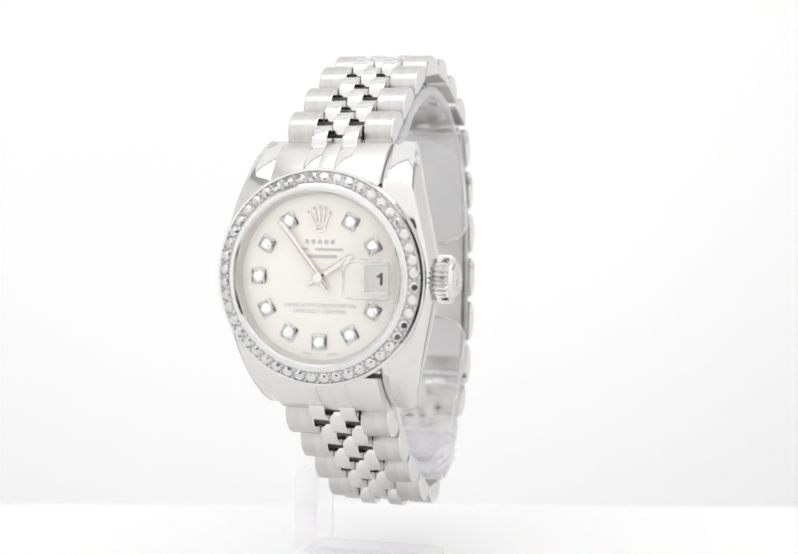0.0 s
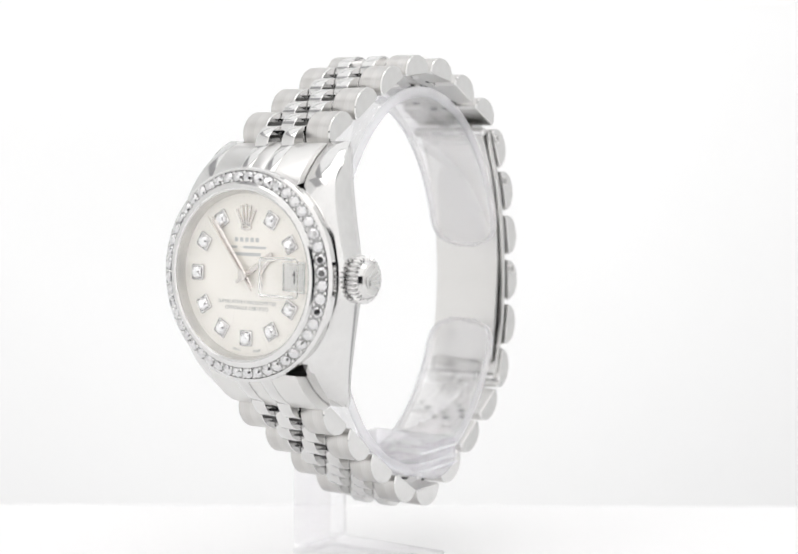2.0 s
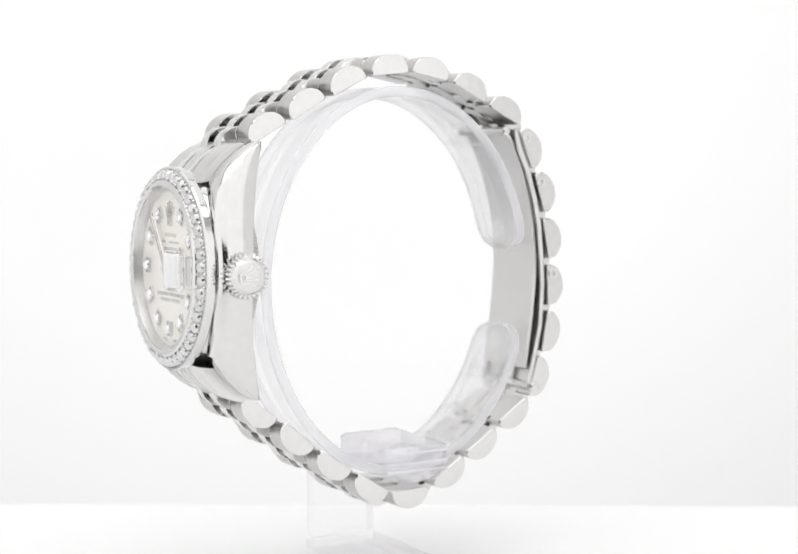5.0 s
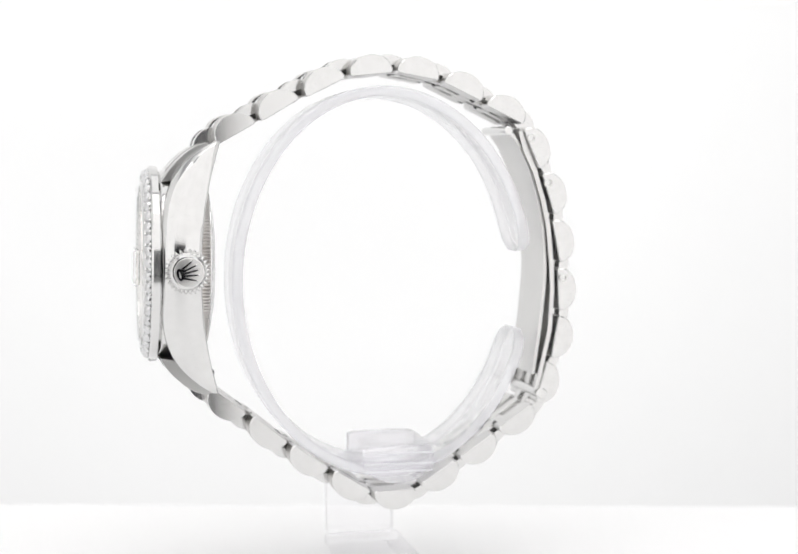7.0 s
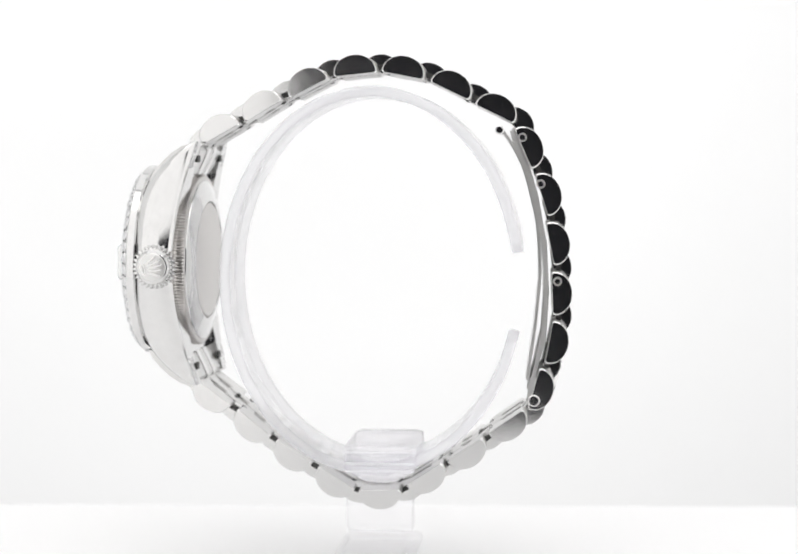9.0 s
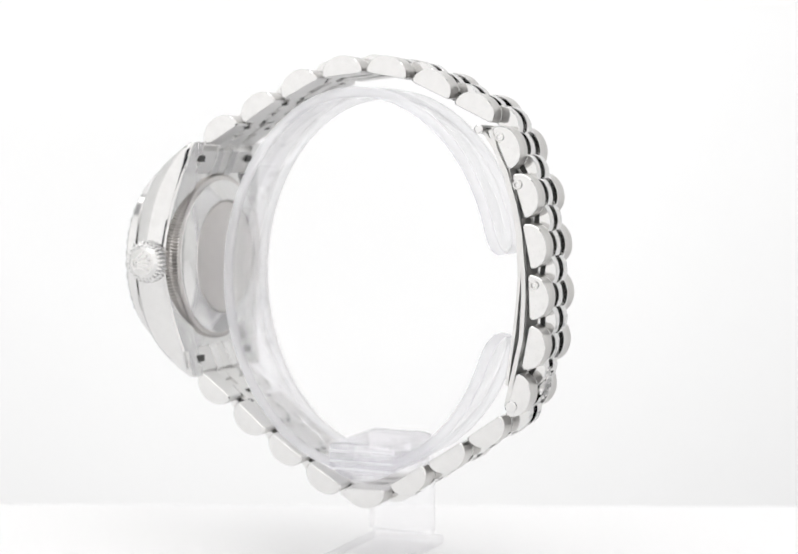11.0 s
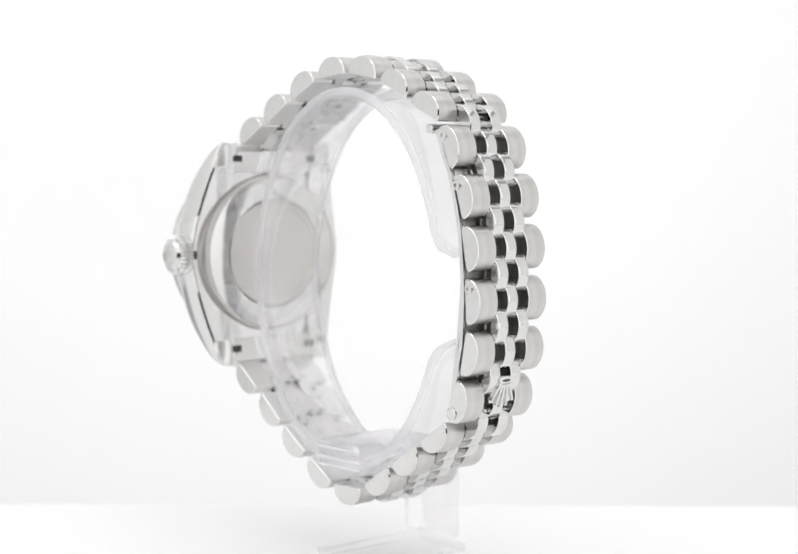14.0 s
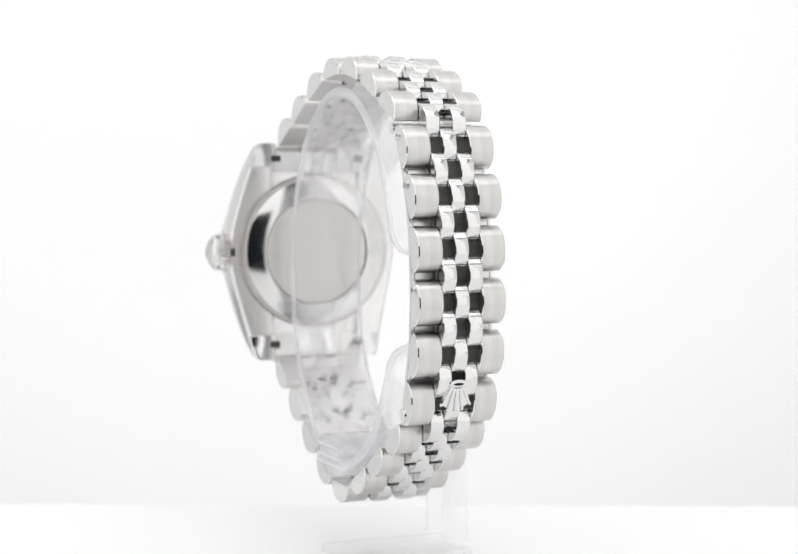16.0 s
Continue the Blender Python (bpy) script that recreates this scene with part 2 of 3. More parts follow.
def case_flank(side):
    loops = []
    for i in range(97):
        y = -15.7 + 31.4 * i / 96
        k = abs(y) / 15.7
        xo, xi = 12.85 - 4.15 * (math.hypot(k, 0.12) - 0.12) ** 1.12 - max(0.0, k - 0.95) * 8, 6.62
        zf, zb = -0.9 - 6.5 * k ** 4.2, -5.7 - 2.5 * k ** 2
        zb = min(zb, zf - 0.6)
        c = min(0.8, (zf - zb) * 0.3)
        pts = [(xi, zb), (xi, zf - 0.1), (xi + 0.15, zf), (xo - 0.9 * c, zf - 0.05), (xo - 0.75 * c, zf - 0.12), (xo - 0.12 * c, zf - 0.75 * c), (xo, zf - 1.0 * c), (xo + 0.24, (zf * 0.7 + zb * 0.3)), (xo + 0.32, (zf * 0.5 + zb * 0.5)), (xo + 0.24, (zf * 0.3 + zb * 0.7)), (xo + 0.02, (zf * 0.1 + zb * 0.9)), (xo - 0.12, (zf * 0.04 + zb * 0.96)), (xo - 0.4, zb)]
        loops.append([(side * x, y, z) for x, z in pts])
    return loops


def brilliant(r, h):
    """A round cut stone, table up, with kite and star facets."""
    bm = bmesh.new()
    loops = []
    for rr, z, off in ((0.02, -h * 0.7, 0), (r, 0, 0), (r, 0.04 * h, 0), (r * 0.8, h * 0.24, 0.5), (r * 0.52, h * 0.38, 0)):
        loops.append([(rr * math.cos(2 * math.pi * (j + off) / 10), rr * math.sin(2 * math.pi * (j + off) / 10), z) for j in range(10)])
    rings(bm, loops)
    bmesh.ops.triangulate(bm, faces=[f for f in bm.faces if len(f.verts) == 4])
    return bm


def crown_sign(scale, height, backed=False):
    """A plain five-pronged fan emblem with beaded tips over an oval ring."""
    bm = bmesh.new()
    for k in range(-2, 3):
        foot, tip = Vector((0.085 * k, -0.34)), Vector((0.25 * k, 0.5 - 0.055 * k * k))
        way = (tip - foot).normalized()
        side = Vector((way.y, -way.x))
        pts = [foot + side * 0.06, tip + side * 0.03, tip - side * 0.03, foot - side * 0.06]
        rings(bm, [[(p.x * scale, p.y * scale, 0) for p in pts], [((p.x * 0.9 + foot.lerp(tip, 0.5).x * 0.1) * scale, p.y * scale, height) for p in pts]])
        bmesh.ops.create_icosphere(bm, subdivisions=2, radius=0.062 * scale, matrix=Matrix.Translation((tip.x * scale, tip.y * scale, height * 0.6)))
    if backed:
        fan = [(-0.15, -0.36), (0.15, -0.36), (0.5, 0.26), (0.26, 0.42), (0.0, 0.48), (-0.26, 0.42), (-0.5, 0.26)]
        rings(bm, [[(x * scale, y * scale, h) for x, y in fan] for h in (0.0, height * 0.55)])
    loops = []
    for j in range(28):
        a = 2 * math.pi * j / 28
        c = Vector((0.24 * math.cos(a), 0.10 * math.sin(a) - 0.43, 0))
        out = Vector((math.cos(a), math.sin(a), 0)) * 0.055
        loops.append([(c - out) * scale, (c - out) * scale + Vector((0, 0, height)), (c + out) * scale + Vector((0, 0, height)), (c + out) * scale])
    rings(bm, loops + loops[:1], caps=False)
    return bm


def hand(length, tail, w0, w1, z):
    outline = [(-w0 * 0.5, -tail), (w0 * 0.5, -tail), (w0, 0), (w1, length * 0.92), (0, length), (-w1, length * 0.92), (-w0, 0)]
    return rings(bmesh.new(), [[(x, y, z) for x, y in outline], [(x * 0.6, y, z + 0.14) for x, y in outline]])


def watch_head(watch):
    bm = bmesh.new()
    for side in (1, -1):
        rings(bm, case_flank(side))
    lathe([(11.2, -5.72), (11.9, -5.5), (12.15, -4.5), (12.15, -1.6), (11.9, -0.95), (9.9, -0.9)], 96, bm)
    for s in (1, -1):
        y0, y1 = sorted((s * 9.0, s * 12.3))
        slab(-6.6, 6.6, y0, y1, -6.35, -3.4, 0.15, 1, bm)
    case = part("case", bm, polished, watch, "polished steel watch case with tapered lugs", face(), 30)
    # dark blocks on the lugs, painted as the shade inside the spring-bar holes
    for y in (13.5, -13.5):
        for x in (6.35, -6.35):
            part("lug_hole_shade", slab(x - 0.7, x + 0.7, y - 0.45, y + 0.45, -7.75, -7.3, 0.05, 1), gap_shade_steel, case)

    # crown on the flank
    m = face(12.2, -0.1, -3.9) @ Matrix.Rotation(radians(90), 4, "Y")
    # near-black tube: the shade between crown and case, put into its colour
    part("crown_tube", lathe([(1.9, -0.3), (1.9, 0.55), (1.7, 0.7)], 40), gap_shade_steel, watch, "", m)
    crown = part("crown", lathe([(2.3, 0.55), (2.75, 0.6), (2.8, 0.75), (2.8, 2.3), (2.55, 2.5), (2.2, 2.55), (2.1, 2.75), (1.9, 3.0), (1.2, 3.15), (0.3, 3.2)], 168, wave=(28, 0.46, 1, 4)), polished, watch, "fluted polished steel winding crown", m)
    part("crown_cap", lathe([(1.95, 2.6), (1.9, 2.85), (1.7, 3.05), (1.1, 3.15), (0.3, 3.18)], 48), satin, crown, "satin domed end of the crown", Matrix.Translation((0, 0, 0.05)))
    part("emblem", crown_sign(2.5, 0.22), polished, crown, "raised fan-shaped emblem", Matrix.Translation((0, 0, 3.08)) @ Matrix.Rotation(radians(-75), 4, "Z"))

    # bezel and its stones
    bezel = part("bezel", tube([(10.75, -0.9), (12.35, -0.9), (12.55, -0.7), (12.6, 0.1), (12.45, 0.32), (12.22, 0.36), (12.08, 0.22), (10.95, 0.92), (10.85, 1.12), (10.6, 1.3), (10.2, 1.35), (9.95, 1.2), (9.9, 0.7)], 128), polished, watch, "polished steel bezel set with a ring of diamonds", face(), 25)
    part("stone_channel", tube([(10.97, 0.94), (11.02, 0.98), (12.05, 0.33), (12.0, 0.24)], 128), channel_steel, bezel, "matte steel channel, toned darker as shade between the stones")
    count = 48
    tilt = Matrix.Rotation(radians(-32), 4, "X")
    stone = None
    bead = None
    for k in range(count):
        a = 360 / count * (k + 0.5)
        m = Matrix.Rotation(-radians(a), 4, "Z") @ Matrix.Translation((0, 11.5, 0.66)) @ tilt
        if stone is None:
            stone = part("diamond", brilliant(0.71, 1.0), gem, bezel, "round brilliant-cut diamond", m, 5)
        else:
            again(stone, bezel, m @ Matrix.Rotation(random.uniform(-0.2, 0.2), 4, "X") @ Matrix.Rotation(random.uniform(-0.2, 0.2), 4, "Y") @ Matrix.Rotation(random.random(), 4, "Z"))
    bm = bmesh.new()
    for k in range(count):
        for r, z in ((11.06, 1.0), (11.94, 0.44)):
            a = 2 * math.pi * k / count
            bmesh.ops.create_icosphere(bm, subdivisions=1, radius=0.24, matrix=Matrix.Translation((r * math.sin(a), r * math.cos(a), z)))
    part("bead_setting", bm, polished, bezel, "row of small bright steel grains")

    # dial
    dial = part("dial", lathe([(9.75, -0.4), (9.75, -0.02), (9.7, 0.0), (0.2, 0.0)], 96), dial_mat, watch, "silvery cream dial with a soft sheen", face())
    part("rehaut", tube([(9.9, 0.75), (9.95, 1.1), (9.55, 0.05), (9.55, 0.0), (9.9, 0.0)], 120), satin, dial, "bright steel inner ring")
    bm = bmesh.new()
    for k in range(60):
        a = radians(6 * k)
        r = Matrix.Rotation(-a, 4, "Z")
        geom = bmesh.ops.create_cube(bm, size=1.0, matrix=r @ Matrix.Translation((0, 9.72, 0.42)) @ Matrix.Rotation(radians(-20), 4, "X") @ Matrix.Diagonal((0.12, 0.05, 0.5, 1)))
    tagged(part("minute_track", bm, print_grey, dial), kind="stuff")
    mark = None
    for h in (1, 2, 4, 5, 6, 7, 8, 9, 10, 11):
        a = radians(30 * h)
        m = Matrix.Translation((7.45 * math.sin(a), 7.45 * math.cos(a), 0.0))
        t = m @ Matrix.Rotation(-a, 4, "Z")
        if mark is None:
            bm = slab(-0.74, 0.74, -0.74, 0.74, 0.0, 0.34, 0.3, 3)
            rim = slab(-0.9, 0.9, -0.9, 0.9, 0.0, 0.2, 0.18, 2)
            mark = part("hour_marker", bm, polished, dial, "square polished steel marker setting", t)
            plinth = part("marker_rim", rim, polished, dial, "", t)
            gemstone = part("marker_diamond", brilliant(0.7, 0.9), marker_gem, dial, "small round diamond on an hour marker", t @ Matrix.Translation((0, 0, 0.36)), 5)
        else:
            again(mark, dial, t)
            again(plinth, dial, t)
            again(gemstone, dial, t @ Matrix.Translation((0, 0, 0.36)) @ Matrix.Rotation(random.uniform(-0.15, 0.15), 4, "X") @ Matrix.Rotation(random.random(), 4, "Z"))
    part("emblem", crown_sign(2.75, 0.2), rose_steel, dial, "raised fan-shaped emblem", Matrix.Translation((0, 6.75, 0.0)))
    # maker's lines as plain bars, the rest as it reads
    def bar(y, w, h, x=0.0):
        part("text_bar", slab(x - w / 2, x + w / 2, y - h / 2, y + h / 2, 0.0, 0.03), bar_grey, dial)
    for k in range(5):
        bar(4.1, 0.5, 0.5, -1.56 + 0.78 * k)
    for k, w in ((-2.2, 1.5), (1.15, 3.4)):
        bar(3.22, w, 0.28, k)
    bar(2.4, 4.2, 0.38)
    lettering("SUPERLATIVE CHRONOMETER", 0.62, print_grey, dial, Matrix.Translation((0, -3.25, 0.02)), spread=1.05)
    lettering("OFFICIALLY CERTIFIED", 0.62, print_grey, dial, Matrix.Translation((0, -3.95, 0.02)), spread=1.05)
    for text, x, turn in (("SWISS", -1.55, -9.5), ("MADE", 1.55, 9.5)):
        lettering(text, 0.42, print_grey, dial, Matrix.Translation((x, -8.85, 0.02)) @ Matrix.Rotation(radians(turn), 4, "Z"))
    # date window
    part("date_frame", tube_rect(5.3, 8.4, -1.6, 1.6, 0.22), polished, dial, "steel rim of the date window")
    part("date_disc", slab(5.35, 8.35, -1.55, 1.55, 0.005, 0.05), white_disc, dial, "white date disc")
    numeral = [(-0.05, -0.75), (0.3, -0.75), (0.3, 0.75), (0.02, 0.75), (-0.12, 0.5), (-0.42, 0.36), (-0.42, 0.1), (-0.05, 0.22)]
    part("date_numeral", rings(bmesh.new(), [[(x, y, z) for x, y in numeral] for z in (0.05, 0.07)]), print_dark, dial, "", Matrix.Translation((7.3, 0, 0)))
    # hands at six minutes to two
    for name, length, tail, w0, w1, z, turn in (("hour_hand", 5.0, 1.6, 0.40, 0.32, 0.32, 57), ("minute_hand", 8.3, 1.9, 0.42, 0.27, 0.55, 324), ("second_hand", 8.5, 2.3, 0.10, 0.05, 0.8, 322)):
        part(name, hand(length, tail, w0, w1, 0), rose_steel, dial, "slim polished baton hand", Matrix.Translation((0, 0, z)) @ Matrix.Rotation(-radians(turn), 4, "Z"))
    part("hand_hub", lathe([(0.62, 0.2), (0.62, 0.95), (0.5, 1.02), (0.1, 1.02)], 24), rose_steel, dial)

    crystal = part("crystal", lathe([(9.88, 1.05), (9.9, 1.62), (9.75, 1.75), (0.3, 1.78)], 96), glass, watch, "clear flat watch crystal", face())
    crystal.visible_shadow = False
    bm = slab(3.5, 9.1, -2.3, 2.3, 1.6, 2.45, 0.55, 4)
    lens = part("date_magnifier", bm, lens_mat, crystal, "small clear magnifying lens over the date")
    lens.visible_shadow = False

    # case back
    back = Matrix.Rotation(radians(180), 4, "X")
    cb = part("case_back", lathe([(11.9, 5.2), (11.9, 5.55), (11.7, 5.7), (11.35, 5.75), (11.35, 5.95), (11.35, 6.7), (11.15, 6.9), (11.0, 6.95), (10.5, 6.97), (0.3, 7.0)], 640, wave=(160, 0.28, 4, 5)), back_steel, watch, "fluted steel screw-down case back", face() @ back)
    part("back_bevel", tube([(10.6, 6.9), (10.55, 7.08), (10.4, 7.15), (8.0, 7.72), (7.85, 7.74), (7.75, 7.6), (7.75, 6.95)], 160), polished, cb, "mirror-polished bevel")
    part("back_disc", lathe([(7.65, 7.0), (7.65, 7.6), (7.5, 7.7), (0.3, 7.72)], 90), back_steel, cb)


def tube_rect(x0, x1, y0, y1, w):
    bm = bmesh.new()
    for a, b, c, d in ((x0 - w, x1 + w, y1, y1 + w), (x0 - w, x1 + w, y0 - w, y0), (x0 - w, x0, y0, y1), (x1, x1 + w, y0, y1)):
        slab(a, b, c, d, 0.0, 0.12, 0.03, 1, bm)
    return bm


# link chords of the bracelet, from above the case round the clasp to below it: middle (mm) and slope (degrees)
CHORDS = ((-23.1, 16.6, 29.5), (-17.4, 19.6, 30.5), (-11.4, 22.5, 26.5), (-5.35, 24.2, 5.4), (0.8, 24.0, -11), (6.9, 22.0, -26), (12.7, 19.0, -26.5),
          (16.4, 14.5, -67), (18.8, 8.5, -73), (19.9, 2.2, -79), (20.2, -4.2, -88), (19.75, -10.5, -101), (17.8, -16.6, -106),
          (14.1, -20.9, -145.5), (8.7, -24.6, -146.5), (3.35, -27.9, -148), (-2.55, -30.1, -179.5), (-8.2, -28.5, 148.3), (-13.8, -25.0, 146), (-19.1, -21.2, 140.5), (-24.5, -17.2, 142.5))
CHORDS = tuple((-27 + (x + 27) * 1.008, -2.9 + (z + 3) * 1.015, a) for x, z, a in CHORDS)


def chord_pose(x, z, slope, y=0.0):
    return BAND @ Matrix.Translation((x, y, z)) @ Matrix.Rotation(-radians(slope), 4, "Y")


def half_width(k):
    return 6.6 - 0.7 * min(1.0, min(k, 20 - k) / 8)


def inside_satin(bm):
    """The flat inner face of a link is satin, not brushed or polished."""
    bm.normal_update()
    for f in bm.faces:
        if all(v.co.z < 0.3 for v in f.verts):
            f.material_index = 2
    return bm


def row(parent, m, w, long=5.75, tall=2.65, inner=False):
    """One row of links across the bracelet: two outer ones and a centre one, or the two between them."""
    o, c = w * 2 * 0.272, w * 2 * 0.15
    if inner:
        for s in (1, -1):
            y = s * (c / 2 + w * 0.153)
            part("intermediate_link", inside_satin(prism(bulge(long * 0.9, tall * 0.97), -w * 0.15, w * 0.15, 0.1)), [polished, polished, satin], parent, "", m @ Matrix.Translation((0, y, 0)))
        return
    for s in (1, -1):
        part("outer_link", inside_satin(prism(bulge(long, tall), -o / 2, o / 2, 0.13, [1, 0, 1])), [brushed, polished, satin], parent, "", m @ Matrix.Translation((0, s * (w - o / 2), 0)), 18)
    part("centre_link", inside_satin(prism(bulge(long * 0.9, tall * 0.97), -c / 2, c / 2, 0.1)), [polished, polished, satin], parent, "", m)


def corner(a, b, long=5.75):
    """The joint between two neighbouring chords."""
    def end(c, s):
        return Vector((c[0] + s * long / 2 * math.cos(radians(c[2])), c[1] + s * long / 2 * math.sin(radians(c[2]))))
    p = (end(a, 1) + end(b, -1)) / 2
    d = (b[2] - a[2] + 180) % 360 - 180
    return p.x, p.y, a[2] + d / 2


def shade_core(name, parent, first, last, label):
    """A near-black core painted as the shade between a run of links, satin on its inner face."""
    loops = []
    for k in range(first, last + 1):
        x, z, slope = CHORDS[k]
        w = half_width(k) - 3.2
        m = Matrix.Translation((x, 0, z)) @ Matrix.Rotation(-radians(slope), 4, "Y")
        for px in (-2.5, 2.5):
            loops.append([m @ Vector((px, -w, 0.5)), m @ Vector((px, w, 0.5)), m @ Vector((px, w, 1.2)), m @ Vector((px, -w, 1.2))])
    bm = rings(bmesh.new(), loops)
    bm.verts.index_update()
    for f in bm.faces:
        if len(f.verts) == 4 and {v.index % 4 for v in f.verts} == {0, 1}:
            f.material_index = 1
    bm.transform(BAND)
    return part(name, bm, [gap_shade_steel, satin], parent, label)


def bracelet(watch):
    upper = shade_core("upper_bracelet", watch, 0, 6, "steel five-piece link bracelet half")
    clasp = shade_core("clasp_cover", watch, 7, 12, "folding clasp covered with steel links")
    lower = shade_core("lower_bracelet", watch, 13, 20, "steel five-piece link bracelet half")
    for k, c in enumerate(CHORDS):
        p = upper if k < 7 else clasp if k < 13 else lower
        row(p, chord_pose(*c), half_width(k), 5.75 if 7 <= k <= 12 else 5.7)
        if k < 20:
            row(p, chord_pose(*corner(c, CHORDS[k + 1])), half_width(k + 0.5), inner=True)
    # near-black slabs as the shade in slots where the inner links hook into the outer ones, on the wrist side
    slot = None
    for k in range(20):
        if 6 <= k <= 12:
            continue
        x, z, slope = corner(CHORDS[k], CHORDS[k + 1])
        for y in (-2.9, -0.95, 0.95, 2.9):
            m = chord_pose(x, z, slope, y) @ Matrix.Translation((0.9 if abs(y) < 1 else -0.9, 0, 0))
            if slot is None:
                slot = part("link_slot_shade", slab(-0.3, 0.3, -0.55, 0.55, -0.06, 0.2, 0.05, 1), gap_shade_steel, upper, "", m)
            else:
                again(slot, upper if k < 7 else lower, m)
    # end pieces between the lugs
    for s, p, k in ((1, upper, 0), (-1, lower, 20)):
        o = [(-32.6, 11.0), (-31.9, 12.2), (-30.9, 13.4), (-29.6, 14.6), (-28.2, 15.5), (-26.9, 15.9), (-25.9, 15.6), (-25.6, 14.8), (-26.2, 13.4), (-27.0, 11.8)]
        o = [(x + (0.0 if s > 0 else -0.55), s * z - (0.0 if s > 0 else 0.6)) for x, z in o]
        e = part("end_link", prism(o, -6.88, 6.6, 0.06), satin, watch, "curved brushed steel end link between the lugs", MIDDLE)
        cx = sum(q[0] for q in o) / len(o)
        cz = sum(q[1] for q in o) / len(o)
        for y, half, g, mat in ((-1.92, 0.9, 1.075, polished), (0.0, 0.95, 1.045, satin), (1.92, 0.9, 1.075, polished)):
            part("end_link_strip", prism([(cx + (x - cx) * g - 0.05, cz + (z - cz) * g) for x, z in o], y - half, y + half, 0.14), mat, e)
        c = CHORDS[k]
        a = radians(c[2])
        q = -1 if s > 0 else 1
        row(p, chord_pose(c[0] + q * 2.95 * math.cos(a), c[1] + q * 2.95 * math.sin(a) - s * 0.2, c[2] + s * 12), 6.4, inner=True)
    # folding blades and hinge under the clasp
    def strip(pts, w, thick, name, mat, label, low=None):
        low = -w if low is None else low
        loops = []
        pts = [(-27 + (x + 27) * 1.008, -2.9 + (z + 3) * 1.015) for x, z in pts]
        for i, (x, z) in enumerate(pts):
            a, b = pts[max(i - 1, 0)], pts[min(i + 1, len(pts) - 1)]
            n = Vector((b[1] - a[1], -(b[0] - a[0]))).normalized() * thick / 2
            loops.append([(x - n.x, low, z - n.y), (x + n.x, low, z + n.y), (x + n.x, w, z + n.y), (x - n.x, w, z - n.y)])
        return part(name, rings(bmesh.new(), loops), mat, clasp, label, BAND)
    knots = ((13.7, 17.3), (15.6, 14.6), (17.0, 11.6), (18.6, 5.0), (18.95, -1.7), (18.3, -8.3), (17.2, -15.6))
    arc = [Vector(knots[i]).lerp(Vector(knots[i + 1]), f / 4) for i in range(6) for f in range(4)] + [Vector(knots[-1])]
    arc = [arc[0]] + [(arc[i - 1] + arc[i] * 2 + arc[i + 1]) / 4 for i in range(1, len(arc) - 1)] + [arc[-1]]
    strip([(p.x - 0.25, p.y) for p in arc], 5.0, 0.42, "folding_blade", satin, "polished steel folding blade")
    for a, b in ((-5.6, -5.25), (5.25, 5.6)):
        strip([(15.0, 16.9), (15.7, 14.3), (17.0, 11.6), (18.2, 7.6), (18.9, 4.2), (19.35, -1.0), (19.45, -4.2), (19.1, -9.6), (17.7, -15.6), (17.1, -18.2)], b, 0.6, "side_wall", satin, "satin steel side of the clasp", a)
    strip([(15.2, 17.3), (17.0, 12.4), (18.2, 8.3), (19.3, 2.2), (19.6, -4.2), (19.2, -10.2), (17.6, -15.5)], 5.1, 0.5, "clasp_plate", satin, "steel plate under the clasp links")
    for x, z, r, half in ((13.7, 17.4, 0.62, 5.7), (18.2, -18.3, 0.8, 6.15)):
        part("hinge_barrel", prism([(r * math.cos(i * math.pi / 9), r * math.sin(i * math.pi / 9)) for i in range(18)], -half, half, 0.12), polished, clasp, "", BAND @ Matrix.Translation((x, 0, z)))
    for x, z in ((16.7, 16.4), (19.1, 10.3), (21.3, -2.5)):
        part("pin_head", tube([(0.36, -6.12), (0.6, -6.12), (0.6, -5.8), (0.36, -5.8)], 24), satin, clasp, "", BAND @ Matrix.Translation((x, 0, z)) @ Matrix.Rotation(radians(-90), 4, "X"))
    x, z, slope = CHORDS[12]
    part("emblem", crown_sign(3.9, 0.6, True), polished, clasp, "raised fan-shaped emblem on the clasp", BAND @ Matrix.Translation((x, 0, z)) @ Matrix.Rotation(-radians(slope), 4, "Y") @ Matrix.Translation((-1.7, 0, 2.35)) @ Matrix.Rotation(radians(-90), 4, "Z"))


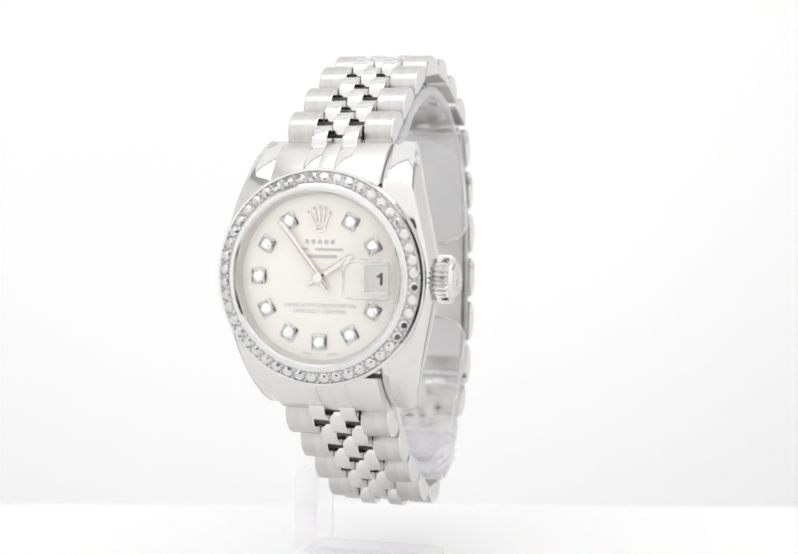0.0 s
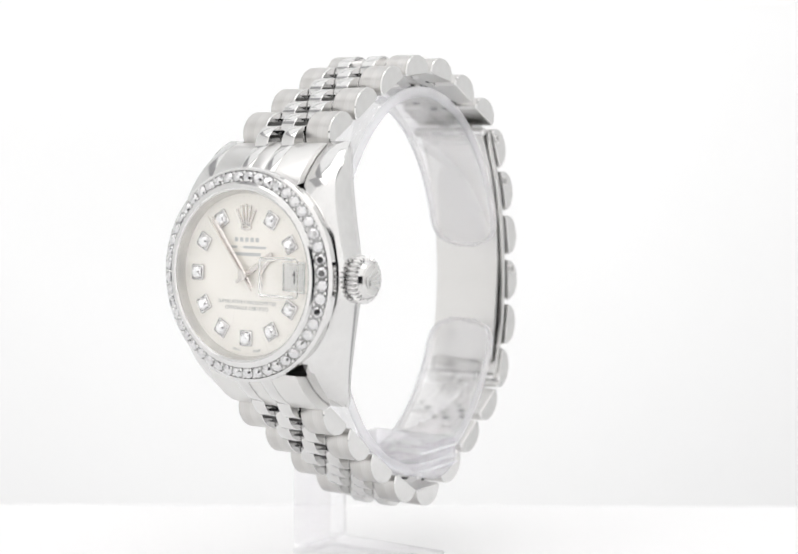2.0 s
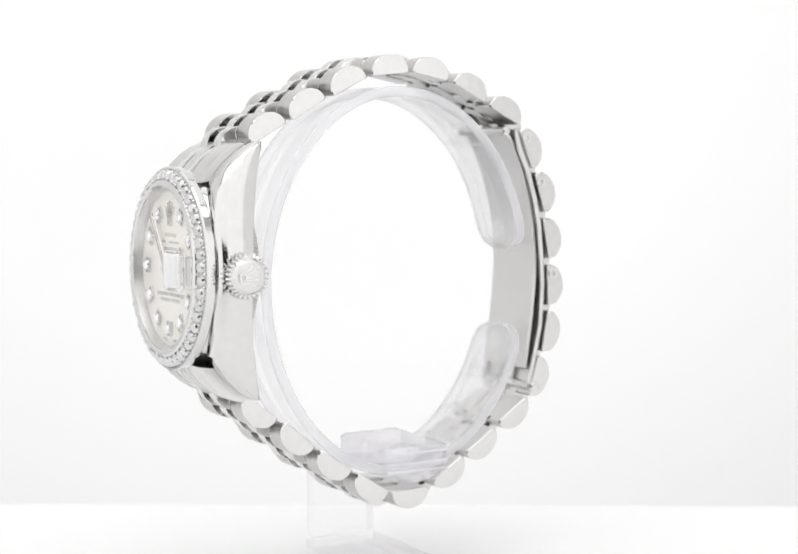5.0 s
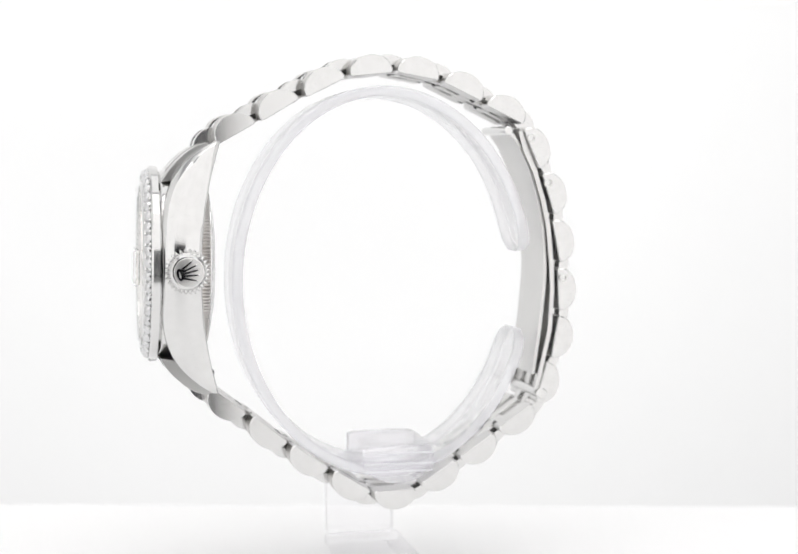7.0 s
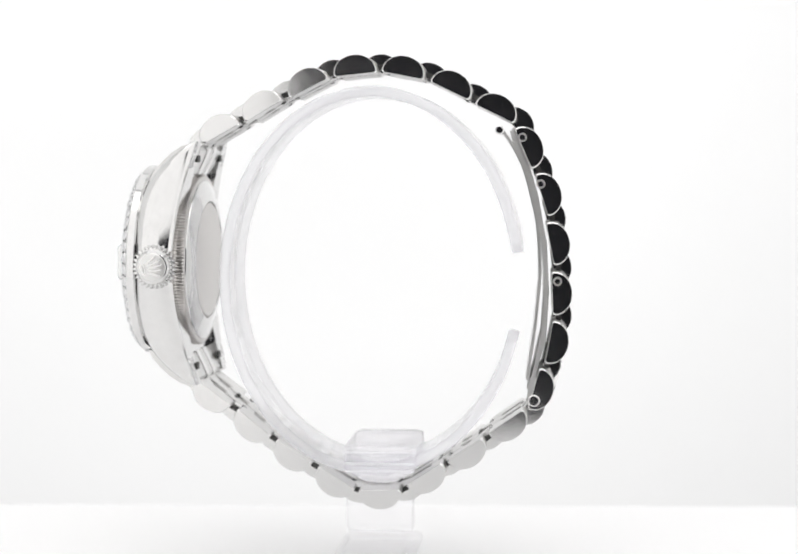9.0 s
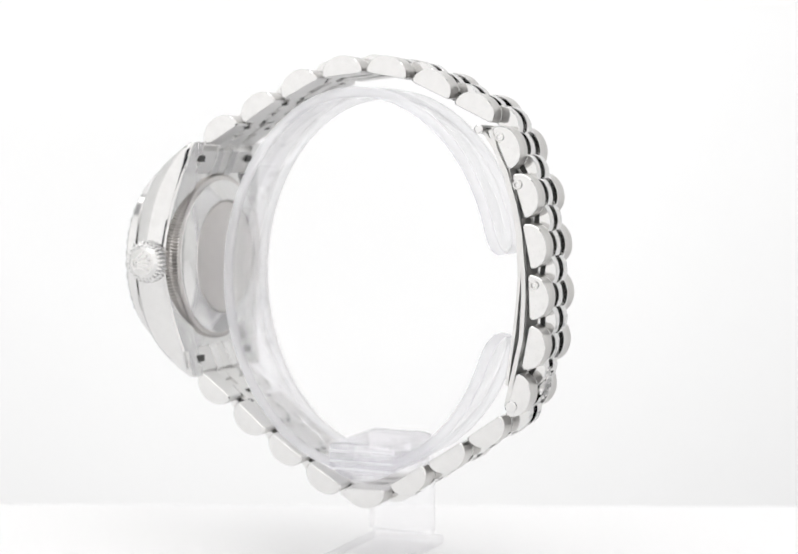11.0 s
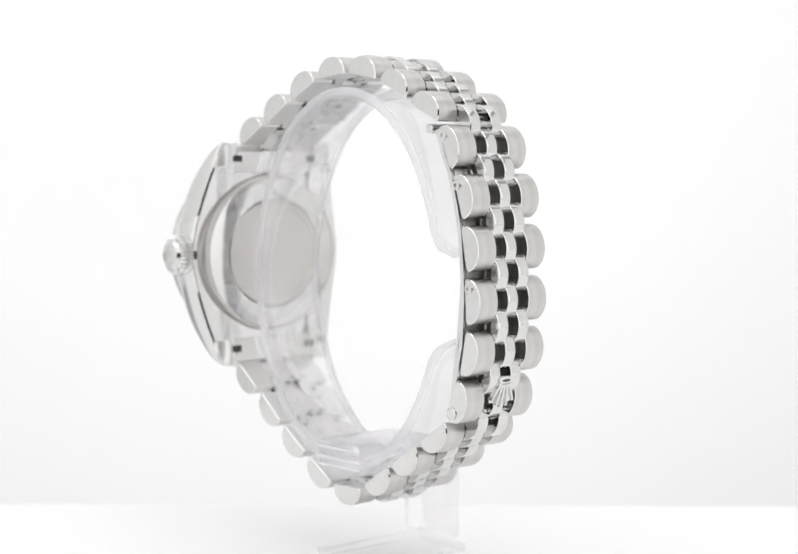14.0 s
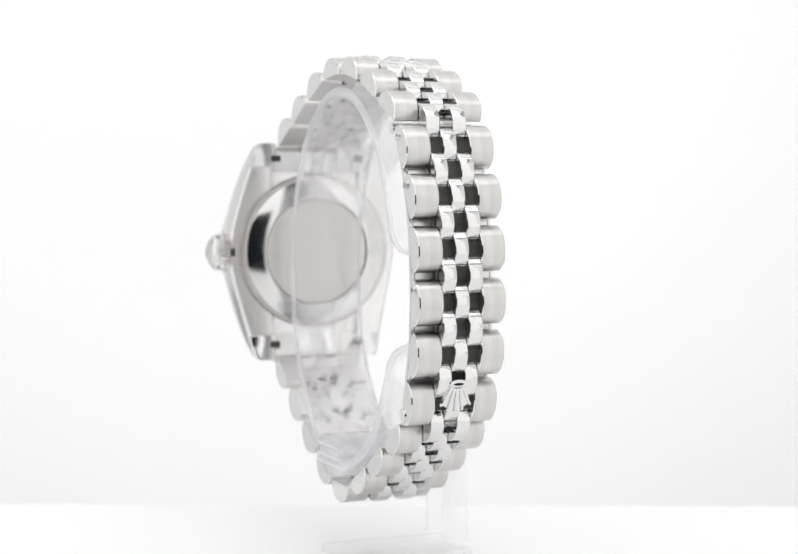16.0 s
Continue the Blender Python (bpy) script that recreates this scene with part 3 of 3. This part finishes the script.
# ---- the display stand ----
def stand_parts(stand):
    # open C of clear acrylic inside the bracelet
    loops = []
    n = 150
    a0, a1 = 8.5, 344.0
    w0, w1, round_off = -5.3, 5.3, 3.4
    for i in range(n + 1):
        f = i / n - 0.012 * math.sin(2 * math.pi * i / n)
        a = radians(a0 + (a1 - a0) * f)
        c, s = math.cos(a), math.sin(a)
        end = min(f, 1 - f) * 130
        cut = round_off * (1 - math.sqrt(max(0.0, 1 - (1 - min(end / round_off, 1)) ** 2)))
        po = Vector((-3.3 + 20.4 * c, -2.6 + 25.9 * s))
        pi = Vector((-3.3 + 18.9 * c, -2.6 + 24.5 * s))
        lo, hi = -(w1 - cut), -(w0 + cut)
        loop = []
        for along, across in ((0.0, 0.3), (0.08, 0.08), (0.3, 0.0), (0.7, 0.0), (0.92, 0.08), (1.0, 0.3)):
            p = po.lerp(pi, along)
            loop.append((p.x, hi - across, p.y))
        loop += [(x, lo + (hi - y), z) for x, y, z in reversed(loop)]
        loops.append(loop)
    bm = rings(bmesh.new(), loops)
    bm.normal_update()
    for f in bm.faces:
        f.material_index = 1 if abs(f.normal.y) > 0.3 or len(f.verts) > 4 else 0
    part("ring", bm, [cuff_mat, rim_mat], stand, "open C-shaped clear acrylic cuff", MIDDLE, 60)
    block = []
    for i in range(13):
        x = -6.8 + 9.6 * i / 12
        block.append((x, -29.3 + 0.085 * (x + 2.0) ** 2))
    block += [(2.8, -24.4), (1.9, -24.1), (-5.9, -24.1), (-6.8, -24.4)]
    part("block", prism(block, -6.9, 6.2, 0.3), block_mat, stand, "clear acrylic block holding the cuff", MIDDLE)
    for z in (-25.2, -26.6, -27.6):
        part("ridge", slab(-6.6, 2.6, -7.15, -6.93, z - 0.12, z + 0.12, 0.05, 1), frosted, stand, "", MIDDLE)
    part("arm", slab(-7.4, 0.8, 6.25, 9.85, -29.6, -28.4, 0.3), acrylic, stand, "", MIDDLE)
    part("stem", slab(-9.0, 0.8, 9.9, 12.7, -39.95, -28.3, 0.9, 3), acrylic, stand, "upright clear acrylic plate", MIDDLE)
    part("foot", slab(-9.0, 1.9, -5.8, 12.7, -41.5, -40.0, 0.5, 3), acrylic, stand, "flat clear acrylic foot", MIDDLE)


setting()
wristwatch = tagged(new("wristwatch"), "polished steel wristwatch with diamond bezel on a clear stand", "wristwatch")
watch_head(wristwatch)
bracelet(wristwatch)
display_stand = tagged(new("watch_stand"), "clear acrylic display stand with an open cuff on a white table", "watch stand")
stand_parts(display_stand)


def motions():
    """The turntable's steady turn."""
    rows = []
    for t in range(17):
        s = t / 8 - 1
        turn = 73.458 - 8.8712 * t - 0.182 * (s * s - 1 / 3) + 1.195 * (s ** 3 - 0.6 * s)
        rows.append((float(t), pose(0, 0, GROUND / 1000, 0, 0, turn)))
    walk(wristwatch, rows)
    walk(display_stand, rows)


motions()
